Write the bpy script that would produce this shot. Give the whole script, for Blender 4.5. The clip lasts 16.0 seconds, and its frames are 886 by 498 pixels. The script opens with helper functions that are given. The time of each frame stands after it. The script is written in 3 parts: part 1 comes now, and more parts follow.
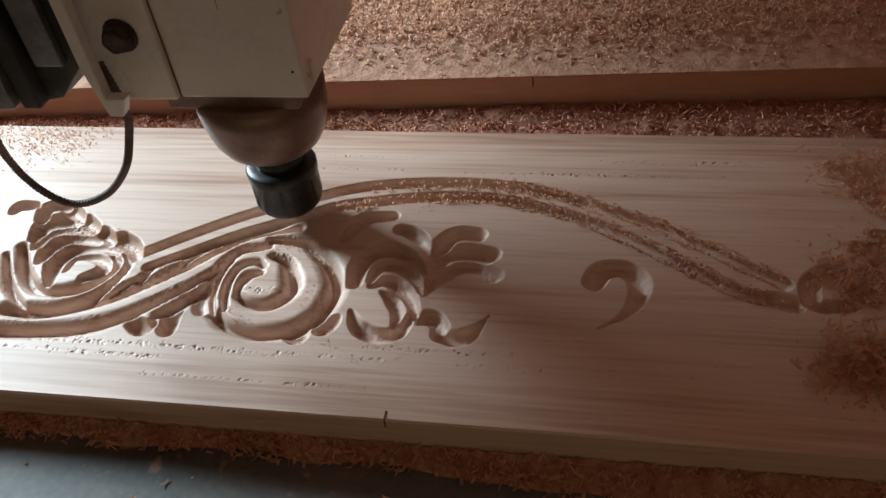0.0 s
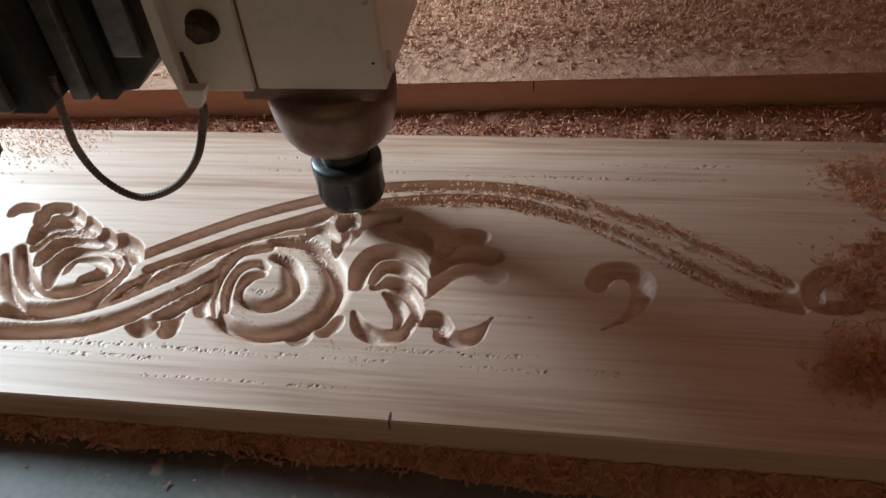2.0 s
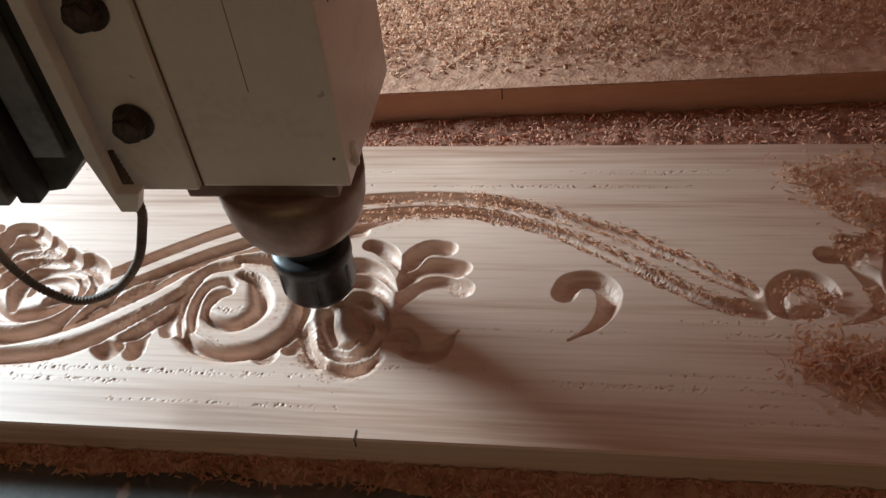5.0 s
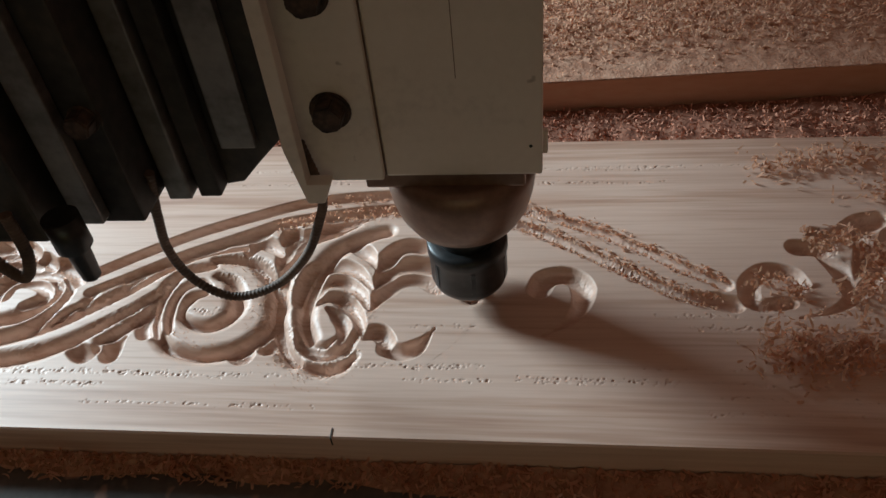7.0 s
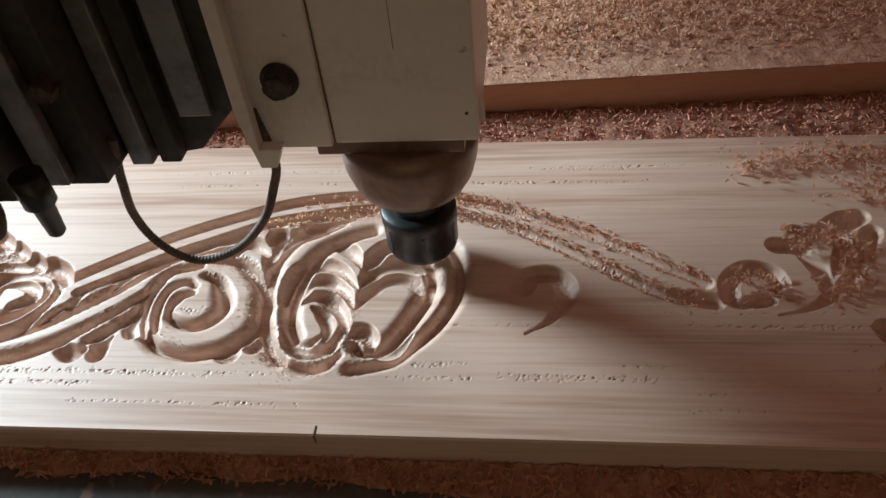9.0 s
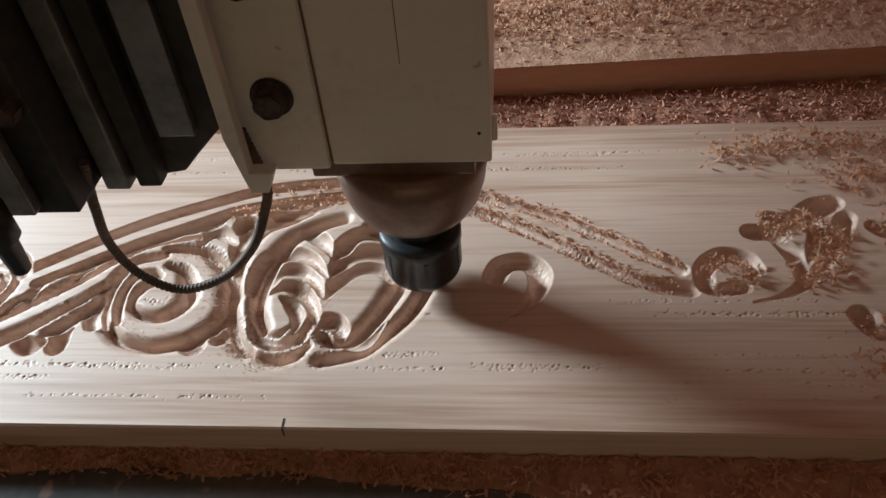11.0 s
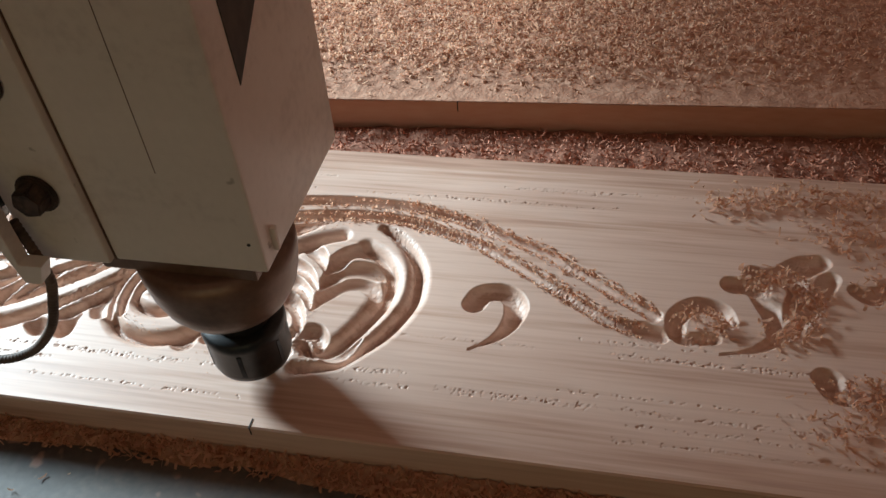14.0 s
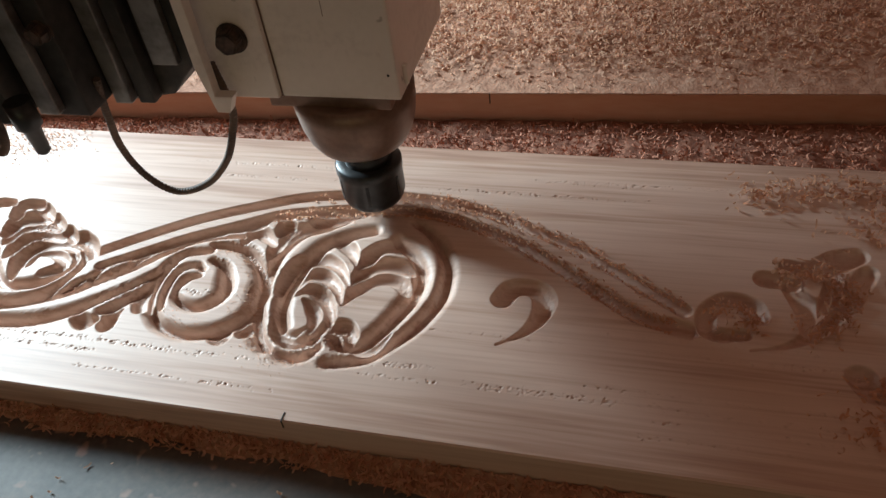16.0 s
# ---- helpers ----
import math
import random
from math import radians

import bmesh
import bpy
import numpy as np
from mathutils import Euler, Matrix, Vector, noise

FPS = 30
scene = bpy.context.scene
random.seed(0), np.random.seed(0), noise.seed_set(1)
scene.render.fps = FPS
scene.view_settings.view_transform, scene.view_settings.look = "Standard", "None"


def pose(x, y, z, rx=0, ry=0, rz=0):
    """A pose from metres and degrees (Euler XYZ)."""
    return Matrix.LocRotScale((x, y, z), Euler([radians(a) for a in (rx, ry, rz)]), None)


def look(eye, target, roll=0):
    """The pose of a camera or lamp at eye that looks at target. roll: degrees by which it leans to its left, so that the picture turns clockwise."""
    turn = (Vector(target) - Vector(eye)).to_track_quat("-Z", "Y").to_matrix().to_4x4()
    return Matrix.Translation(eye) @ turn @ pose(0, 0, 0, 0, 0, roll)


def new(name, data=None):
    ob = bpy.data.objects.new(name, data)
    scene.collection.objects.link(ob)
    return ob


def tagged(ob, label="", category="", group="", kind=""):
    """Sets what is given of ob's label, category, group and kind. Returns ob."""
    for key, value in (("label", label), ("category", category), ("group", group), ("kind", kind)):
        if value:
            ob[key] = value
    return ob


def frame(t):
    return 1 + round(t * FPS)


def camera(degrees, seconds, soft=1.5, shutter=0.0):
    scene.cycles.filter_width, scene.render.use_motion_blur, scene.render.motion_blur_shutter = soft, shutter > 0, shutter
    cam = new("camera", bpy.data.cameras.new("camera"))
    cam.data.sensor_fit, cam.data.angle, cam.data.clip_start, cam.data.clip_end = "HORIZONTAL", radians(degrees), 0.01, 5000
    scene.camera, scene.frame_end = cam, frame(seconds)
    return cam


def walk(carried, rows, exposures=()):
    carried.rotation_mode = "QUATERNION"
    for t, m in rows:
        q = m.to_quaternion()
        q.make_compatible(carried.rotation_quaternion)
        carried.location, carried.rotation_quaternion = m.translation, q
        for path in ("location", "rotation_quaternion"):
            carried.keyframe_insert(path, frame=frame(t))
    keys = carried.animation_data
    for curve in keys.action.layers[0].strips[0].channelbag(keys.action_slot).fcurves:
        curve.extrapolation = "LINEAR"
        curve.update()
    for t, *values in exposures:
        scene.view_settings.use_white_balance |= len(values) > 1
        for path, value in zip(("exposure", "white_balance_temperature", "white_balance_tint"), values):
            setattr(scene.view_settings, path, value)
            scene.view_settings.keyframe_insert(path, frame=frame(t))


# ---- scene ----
cam = camera(60.2, 16.0)
PATH = [
    (0, (0.076, -0.184, 0.283), (-0.24, 1.239, -1.085), -6.4),
    (0.5, (0.074, -0.189, 0.282), (-0.25, 1.246, -1.074), -6.6),
    (1, (0.074, -0.188, 0.285), (-0.247, 1.253, -1.064), -6.2),
    (1.5, (0.073, -0.184, 0.285), (-0.239, 1.254, -1.07), -6.2),
    (2, (0.071, -0.187, 0.28), (-0.229, 1.256, -1.071), -5.8),
    (2.5, (0.078, -0.185, 0.284), (-0.226, 1.245, -1.081), -6.5),
    (3, (0.087, -0.179, 0.289), (-0.212, 1.252, -1.075), -7.2),
    (3.5, (0.083, -0.179, 0.283), (-0.204, 1.269, -1.068), -7.2),
    (4, (0.083, -0.179, 0.282), (-0.201, 1.264, -1.074), -6.9),
    (6.5, (0.086, -0.182, 0.286), (-0.171, 1.27, -1.064), -6.3),
    (7, (0.09, -0.181, 0.284), (-0.154, 1.265, -1.076), -6.6),
    (7.5, (0.091, -0.177, 0.283), (-0.156, 1.262, -1.083), -7.2),
    (8, (0.091, -0.179, 0.285), (-0.162, 1.258, -1.083), -7.1),
    (8.5, (0.093, -0.184, 0.283), (-0.159, 1.263, -1.074), -6.9),
    (9, (0.098, -0.183, 0.286), (-0.142, 1.261, -1.076), -6.7),
    (9.5, (0.098, -0.18, 0.286), (-0.128, 1.265, -1.077), -7.1),
    (12, (0.103, -0.176, 0.275), (-0.018, 1.245, -1.127), -3.1),
    (12.5, (0.139, -0.169, 0.291), (0.022, 1.248, -1.116), -1.7),
    (13, (0.138, -0.172, 0.29), (-0.023, 1.277, -1.079), -1.3),
    (13.5, (0.14, -0.182, 0.291), (-0.131, 1.264, -1.064), -3.0),
    (14, (0.141, -0.182, 0.293), (-0.199, 1.257, -1.054), -4.3),
    (14.5, (0.141, -0.181, 0.294), (-0.253, 1.234, -1.064), -6.0),
    (15, (0.146, -0.184, 0.295), (-0.295, 1.214, -1.066), -7.3),
    (15.5, (0.146, -0.189, 0.296), (-0.305, 1.217, -1.053), -7.3),
    (16, (0.15, -0.178, 0.299), (-0.303, 1.208, -1.07), -7.9),
]
EXPOSURES = [(0, -0.35), (3, -0.5), (4, -0.05), (4.2, -0.05), (6.5, -0.5), (7, -0.55), (7.5, -0.2), (8.5, 0.1), (9, -0.2), (9.5, -0.3), (12, -0.3), (12.7, -0.25), (13.5, 0.05), (15, 0.0), (16, -0.15)]
walk(cam, [(t, look(eye, target, roll)) for t, eye, target, roll in PATH], EXPOSURES)

# ---- light ----
world = bpy.data.worlds.new("sky")
scene.world = world
world.use_nodes = True
sky = world.node_tree.nodes.new("ShaderNodeTexSky")
sky.sky_type, sky.sun_disc, sky.sun_elevation, sky.sun_rotation = "NISHITA", False, radians(4.5), radians(-68)
sky.dust_density, sky.ozone_density, sky.air_density = 8.0, 0.8, 2.0
world.node_tree.links.new(sky.outputs[0], world.node_tree.nodes["Background"].inputs[0])
world.node_tree.nodes["Background"].inputs[1].default_value = 0.62

WIN_X, WIN_Y, WIN_Z, WIN_W, WIN_H = -1.15, 0.66, 0.57, 0.46, 0.36
window_light = new("window_light", bpy.data.lights.new("window_light", "AREA"))
window_light.data.shape, window_light.data.size, window_light.data.size_y = "RECTANGLE", WIN_W, WIN_H
window_light.data.energy, window_light.data.color = 64, (0.70, 0.90, 1.0)
window_light.matrix_world = look((WIN_X + 0.02, WIN_Y, WIN_Z), (1, WIN_Y, WIN_Z))


# ---- materials ----
def material(name, tones, rough=0.6, metal=0.0, stretch=(40, 40, 40), fine=(300, 300, 300), bump=0.1, depth=0.001, speck=None, vary=0.0, gloss=0.5):
    """A surface that mixes tones along a coarse noise, with a fine noise for grain and relief."""
    m = bpy.data.materials.new(name)
    m.use_nodes = True
    nodes, links = m.node_tree.nodes, m.node_tree.links
    out = nodes["Principled BSDF"]
    out.inputs["Roughness"].default_value, out.inputs["Metallic"].default_value = rough, metal
    out.inputs["Specular IOR Level"].default_value = gloss
    place = nodes.new("ShaderNodeTexCoord")

    def field(scale, detail):
        fit = nodes.new("ShaderNodeMapping")
        fit.inputs["Scale"].default_value = scale
        links.new(place.outputs["Object"], fit.inputs["Vector"])
        tex = nodes.new("ShaderNodeTexNoise")
        tex.inputs["Scale"].default_value, tex.inputs["Detail"].default_value = 1.0, detail
        links.new(fit.outputs[0], tex.inputs["Vector"])
        return tex.outputs["Fac"]

    coarse, grain = field(stretch, 4), field(fine, 3)
    mix = nodes.new("ShaderNodeMath")
    mix.operation = "MULTIPLY_ADD"
    mix.inputs[1].default_value = 0.35
    links.new(grain, mix.inputs[0]), links.new(coarse, mix.inputs[2])
    ramp = nodes.new("ShaderNodeValToRGB")
    while len(ramp.color_ramp.elements) < len(tones):
        ramp.color_ramp.elements.new(0.5)
    for i, (e, tone) in enumerate(zip(ramp.color_ramp.elements, tones)):
        e.position, e.color = 0.50 + 0.36 * i / max(1, len(tones) - 1), (*tone, 1)
    links.new(mix.outputs[0], ramp.inputs[0])
    colour = ramp.outputs[0]
    if vary:
        info, geo = nodes.new("ShaderNodeObjectInfo"), nodes.new("ShaderNodeNewGeometry")
        add = nodes.new("ShaderNodeMath")
        add.operation = "ADD"
        links.new(info.outputs["Random"], add.inputs[0]), links.new(geo.outputs["Random Per Island"], add.inputs[1])
        span = nodes.new("ShaderNodeMapRange")
        span.inputs["From Max"].default_value = 2.0
        span.inputs["To Min"].default_value, span.inputs["To Max"].default_value = 1 - vary, 1 + vary
        links.new(add.outputs[0], span.inputs["Value"])
        hsv = nodes.new("ShaderNodeHueSaturation")
        links.new(span.outputs[0], hsv.inputs["Value"]), links.new(colour, hsv.inputs["Color"])
        colour = hsv.outputs[0]
    if speck:
        dots = field((speck[1],) * 3, 2)
        limit = nodes.new("ShaderNodeMapRange")
        limit.inputs["From Min"].default_value, limit.inputs["From Max"].default_value = speck[2], speck[2] + 0.08
        links.new(dots, limit.inputs["Value"])
        blend = nodes.new("ShaderNodeMixRGB")
        blend.inputs[2].default_value = (*speck[0], 1)
        links.new(limit.outputs[0], blend.inputs[0]), links.new(colour, blend.inputs[1])
        colour = blend.outputs[0]
    links.new(colour, out.inputs["Base Color"])
    relief = nodes.new("ShaderNodeBump")
    relief.inputs["Strength"].default_value, relief.inputs["Distance"].default_value = bump, depth
    links.new(mix.outputs[0], relief.inputs["Height"])
    links.new(relief.outputs[0], out.inputs["Normal"])
    return m


WOOD = material("planed_cedar", [(0.43, 0.25, 0.18), (0.57, 0.365, 0.275), (0.69, 0.49, 0.395), (0.62, 0.415, 0.325), (0.45, 0.265, 0.19)], 0.5, 0, (0.55, 26, 20), (12, 330, 300), 0.25, 0.0006, gloss=0.5)
# Reddened to carry the shade and red bounce on the front face.
WOOD_FAR = material("shade_reddened_dusty_cedar", [(0.50, 0.235, 0.145), (0.58, 0.30, 0.20), (0.62, 0.36, 0.25)], 0.6, 0, (3, 50, 30), (60, 300, 300), 0.3, 0.0008)
SHAVING = material("cedar_shaving", [(0.58, 0.30, 0.19), (0.70, 0.41, 0.28), (0.77, 0.50, 0.36)], 0.7, 0, (60, 60, 60), (400, 400, 400), 0.2, 0.0005, None, 0.28, 0.25)
# Darker, redder copies of SHAVING and DUST that paint in the trench's shade.
SHADED_SHAVING = material("shade_red_shaving", [(0.36, 0.14, 0.085), (0.44, 0.19, 0.12), (0.52, 0.25, 0.165)], 0.75, 0, (60, 60, 60), (400, 400, 400), 0.2, 0.0005, None, 0.28, 0.2)
SHADED_DUST = material("shade_red_dust", [(0.20, 0.075, 0.045), (0.28, 0.115, 0.07), (0.35, 0.16, 0.10)], 0.9, 0, (90, 90, 90), (500, 500, 500), 0.9, 0.002)
cut_thin = SHAVING.node_tree
leak = cut_thin.nodes.new("ShaderNodeBsdfTranslucent")
leak.inputs["Color"].default_value = (0.78, 0.50, 0.34, 1)
both = cut_thin.nodes.new("ShaderNodeMixShader")
both.inputs[0].default_value = 0.5
cut_thin.links.new(cut_thin.nodes["Principled BSDF"].outputs[0], both.inputs[1])
cut_thin.links.new(leak.outputs[0], both.inputs[2])
cut_thin.links.new(both.outputs[0], cut_thin.nodes["Material Output"].inputs["Surface"])
DUST = material("saw_dust", [(0.32, 0.15, 0.09), (0.43, 0.22, 0.14), (0.51, 0.29, 0.195)], 0.9, 0, (90, 90, 90), (500, 500, 500), 0.9, 0.002)
BED = material("dusty_bed", [(0.05, 0.046, 0.043), (0.10, 0.09, 0.08), (0.17, 0.13, 0.11)], 0.55, 0, (14, 14, 14), (240, 240, 240), 0.3, 0.001, ((0.36, 0.22, 0.17), 70, 0.62))
PAINT = material("cream_paint", [(0.64, 0.57, 0.52), (0.78, 0.71, 0.65), (0.82, 0.75, 0.69)], 0.34, 0.0, (9, 9, 22), (260, 260, 260), 0.12, 0.0004, ((0.22, 0.17, 0.13), 120, 0.74))
STEEL = material("dull_steel", [(0.20, 0.19, 0.18), (0.30, 0.29, 0.275), (0.36, 0.34, 0.32)], 0.42, 0.75, (20, 20, 60), (300, 300, 300), 0.15, 0.0004)
CAP = material("bronzed_cap", [(0.15, 0.09, 0.065), (0.21, 0.13, 0.095), (0.26, 0.165, 0.125)], 0.38, 0.35, (25, 25, 40), (300, 300, 300), 0.15, 0.0004)
BLACK = material("blackened_steel", [(0.018, 0.02, 0.022), (0.035, 0.038, 0.04), (0.06, 0.06, 0.062)], 0.36, 0.5, (30, 30, 60), (300, 300, 300), 0.15, 0.0004)
DARK = material("greasy_metal", [(0.02, 0.019, 0.018), (0.045, 0.042, 0.038), (0.09, 0.075, 0.06)], 0.55, 0.2, (30, 30, 12), (200, 200, 200), 0.3, 0.0006)
GREASE = material("rusty_bolt", [(0.03, 0.022, 0.018), (0.07, 0.045, 0.035), (0.12, 0.075, 0.055)], 0.6, 0.3, (160, 160, 160), (500, 500, 500), 0.6, 0.0008)
RUBBER = material("dusty_hose", [(0.07, 0.045, 0.035), (0.12, 0.08, 0.06), (0.18, 0.12, 0.09)], 0.7, 0, (60, 60, 60), (300, 300, 300), 0.3, 0.0005)
# Red-brown so that the unseen walls and ceiling bounce warm fill.
WALL = material("warm_bounce_wall", [(0.27, 0.125, 0.078), (0.30, 0.14, 0.088), (0.33, 0.16, 0.10)], 0.9, 0, (2, 2, 2), (40, 40, 40), 0.2, 0.002)
CONCRETE = material("shop_floor", [(0.14, 0.11, 0.09), (0.2, 0.16, 0.13), (0.26, 0.2, 0.16)], 0.85, 0, (2, 2, 2), (30, 30, 30), 0.3, 0.003)
INK = material("pencil_mark", [(0.03, 0.025, 0.02), (0.05, 0.04, 0.035)], 0.8, 0, (200, 200, 200), (500, 500, 500))


# ---- mesh helpers ----
def part(name, bm, mat, parent=None, label=""):
    me = bpy.data.meshes.new(name)
    bm.to_mesh(me)
    bm.free()
    me.materials.append(mat)
    ob = new(name, me)
    ob.parent = parent
    return tagged(ob, label)


def box(x0, x1, y0, y1, z0, z1, bevel=0.0, bm=None):
    bm = bm or bmesh.new()
    made = bmesh.ops.create_cube(bm, size=1, matrix=Matrix.Translation(((x0 + x1) / 2, (y0 + y1) / 2, (z0 + z1) / 2)) @ Matrix.Diagonal((x1 - x0, y1 - y0, z1 - z0, 1)))
    if bevel:
        edges = {e for v in made["verts"] for e in v.link_edges}
        bmesh.ops.bevel(bm, geom=list(edges), offset=bevel, segments=2, affect="EDGES", profile=0.6)
    return bm


def prism(outline, y0, y1, bevel=0.0, axis="y"):
    """A plate: an outline swept along one axis."""
    bm = bmesh.new()
    at = (lambda a, b, s: (a, s, b)) if axis == "y" else (lambda a, b, s: (s, a, b))
    rings = [[bm.verts.new(at(a, b, s)) for a, b in outline] for s in (y0, y1)]
    n = len(outline)
    bm.faces.new(rings[0]), bm.faces.new(rings[1][::-1])
    for i in range(n):
        bm.faces.new((rings[0][i], rings[1][i], rings[1][(i + 1) % n], rings[0][(i + 1) % n]))
    bmesh.ops.recalc_face_normals(bm, faces=bm.faces)
    if bevel:
        bmesh.ops.bevel(bm, geom=list(bm.edges), offset=bevel, segments=2, affect="EDGES", profile=0.6)
    return bm


def lathe(profile, n=48, cx=0.0, cy=0.0):
    bm = bmesh.new()
    rings = []
    for r, z in profile:
        rings.append([bm.verts.new((cx + r * math.cos(2 * math.pi * i / n), cy + r * math.sin(2 * math.pi * i / n), z)) for i in range(n)])
    for a, b in zip(rings, rings[1:]):
        for i in range(n):
            f = bm.faces.new((a[i], a[(i + 1) % n], b[(i + 1) % n], b[i]))
            f.smooth = True
    bm.faces.new(rings[0][::-1]), bm.faces.new(rings[-1])
    bmesh.ops.recalc_face_normals(bm, faces=bm.faces)
    return bm


def mesh_from(name, verts, faces, mat, smooth=True):
    me = bpy.data.meshes.new(name)
    verts, faces = np.asarray(verts, dtype=np.float32), np.asarray(faces, dtype=np.int32)
    me.vertices.add(len(verts)), me.loops.add(faces.size), me.polygons.add(len(faces))
    me.vertices.foreach_set("co", verts.ravel())
    me.loops.foreach_set("vertex_index", faces.ravel())
    k = faces.shape[1]
    me.polygons.foreach_set("loop_start", np.arange(0, faces.size, k, dtype=np.int32))
    me.polygons.foreach_set("loop_total", np.full(len(faces), k, dtype=np.int32))
    me.polygons.foreach_set("use_smooth", np.full(len(faces), smooth))
    me.update(calc_edges=True)
    me.validate()
    me.materials.append(mat)
    return me


rng = np.random.default_rng(7)


def lumps(x, y, scale, seed):
    """Smooth random relief from a few dozen waves."""
    r = np.random.default_rng(seed)
    h = np.zeros_like(x)
    for _ in range(28):
        a, k = r.uniform(0, 2 * math.pi), scale * r.uniform(0.5, 2.2)
        h += np.sin(k * (x * math.cos(a) + y * math.sin(a)) + r.uniform(0, 6.28)) / (0.5 + k / scale)
    return h / 6


def shavings(name, px, py, pz, length, width, flat, label, category="wood shavings", mat=None):
    """Many curled strips of wood, one joined mesh."""
    n, seg = len(px), 4
    L, W = length * rng.uniform(0.45, 1.4, n), width * rng.uniform(0.5, 1.4, n)
    bend = rng.uniform(0.6, 3.4, n)
    t = np.linspace(-0.5, 0.5, seg + 1)
    ang = bend[:, None] * t[None, :]
    R = L / bend
    ux, uz = R[:, None] * np.sin(ang), R[:, None] * (1 - np.cos(ang)) * rng.choice([-1, 1], n)[:, None]
    twist = rng.uniform(-0.25, 0.25, n)[:, None] * t[None, :]
    strip = np.stack([np.stack([ux, s * W[:, None] / 2 * (1 - 1.2 * t[None, :] ** 2) + ux * twist, uz], -1) for s in (-1, 1)], 2)
    a, b, c = rng.uniform(0, 2 * math.pi, n), rng.normal(0, flat, n), rng.normal(0, flat * 1.3, n)
    ca, sa, cb, sb, cc, sc = np.cos(a), np.sin(a), np.cos(b), np.sin(b), np.cos(c), np.sin(c)
    M = np.empty((n, 3, 3))
    M[:, 0] = np.stack([ca * cb, ca * sb * sc - sa * cc, ca * sb * cc + sa * sc], -1)
    M[:, 1] = np.stack([sa * cb, sa * sb * sc + ca * cc, sa * sb * cc - ca * sc], -1)
    M[:, 2] = np.stack([-sb, cb * sc, cb * cc], -1)
    v = np.einsum("nij,nskj->nski", M, strip) + np.stack([px, py, pz], -1)[:, None, None, :]
    base = (np.arange(n) * (seg + 1) * 2)[:, None] + (np.arange(seg) * 2)[None, :]
    f = np.stack([base, base + 2, base + 3, base + 1], -1).reshape(-1, 4)
    ob = new(name, mesh_from(name, v.reshape(-1, 3), f, mat or SHAVING))
    return tagged(ob, label, category, kind="stuff")


# ---- the room and the machine bed ----
THICK, WIDE = 0.025, 0.22
def slab(name, x0, x1, y0, y1, z0, z1, mat, label, category):
    return tagged(part(name, box(x0, x1, y0, y1, z0, z1), mat), label, category, kind="structure")


slab("floor", -1.6, 1.9, -1.5, 1.6, -0.95, -0.85, CONCRETE, "bare concrete workshop floor", "floor")
slab("ceiling", -1.6, 1.9, -1.5, 1.6, 1.5, 1.6, WALL, "unseen red-brown ceiling that bounces warm fill light", "ceiling")
slab("wall_north", WIN_X, 1.8, 1.5, 1.6, -0.85, 1.5, WALL, "unseen red-brown wall that bounces warm fill light", "wall")
slab("wall_east", 1.8, 1.9, -1.5, 1.6, -0.85, 1.5, WALL, "unseen red-brown wall that bounces warm fill light", "wall")


def pierced(name, across, thick, hole, height, label):
    """A wall with one opening. across: its span; hole: the opening's span and heights."""
    (c0, c1), (h0, h1, z0, z1) = across, hole
    bm = bmesh.new()
    for a, b, low, high in ((c0, h0, *height), (h1, c1, *height), (h0, h1, z1, height[1]), (h0, h1, height[0], z0)):
        if high - low > 0.001:
            if name == "wall_west":
                box(thick[0], thick[1], a, b, low, high, 0, bm)
            else:
                box(a, b, thick[0], thick[1], low, high, 0, bm)
    return tagged(part(name, bm, WALL), label, "wall", kind="structure")


pierced("wall_west", (-1.5, 1.6), (WIN_X - 0.15, WIN_X), (WIN_Y - WIN_W / 2, WIN_Y + WIN_W / 2, WIN_Z - WIN_H / 2, WIN_Z + WIN_H / 2), (-0.85, 1.5), "unseen red-brown bounce wall with a window opening")
# Unseen doorway, opened to let sky light on to surfaces facing it.
pierced("wall_south", (WIN_X, 1.8), (-1.5, -1.4), (-0.45, 0.75, -0.85, 1.0), (-0.85, 1.5), "unseen red-brown bounce wall, its doorway admits front fill")

bed = tagged(new("machine_bed"), "dusty grey machine bed under the boards", "machine bed")
part("bed_plate", box(-0.60, 1.15, -0.55, 1.05, -THICK - 0.03, -THICK, 0.003), BED, bed)
for lx in (-0.53, 1.05):
    for ly in (-0.45, 0.95):
        part("leg", box(lx - 0.05, lx + 0.05, ly - 0.05, ly + 0.05, -0.85, -THICK - 0.03, 0.004), DARK, bed)


# ---- the carved board ----
X0, X1, Y0, Y1, CELL = -0.275, 0.345, 0.003, 0.216, 0.0005
gx, gy = np.arange(X0, X1, CELL), np.arange(Y0, Y1, CELL)
GX, GY = np.meshgrid(gx, gy, indexing="ij")
depth_map = np.zeros_like(GX)


def spline(points, step=0.0006):
    """Points along a smooth curve through the given places (in mm), in metres."""
    p = np.array(points, float) / 1000
    p = np.vstack([2 * p[0] - p[1], p, 2 * p[-1] - p[-2]])
    out = []
    for i in range(1, len(p) - 2):
        n = max(2, int(np.linalg.norm(p[i + 1] - p[i]) / step))
        s = np.linspace(0, 1, n, endpoint=False)[:, None]
        out.append(0.5 * (2 * p[i] + (p[i + 1] - p[i - 1]) * s + (2 * p[i - 1] - 5 * p[i] + 4 * p[i + 1] - p[i + 2]) * s ** 2 + (3 * p[i] - p[i - 1] - 3 * p[i + 1] + p[i + 2]) * s ** 3))
    return np.vstack(out + [p[-2][None]])


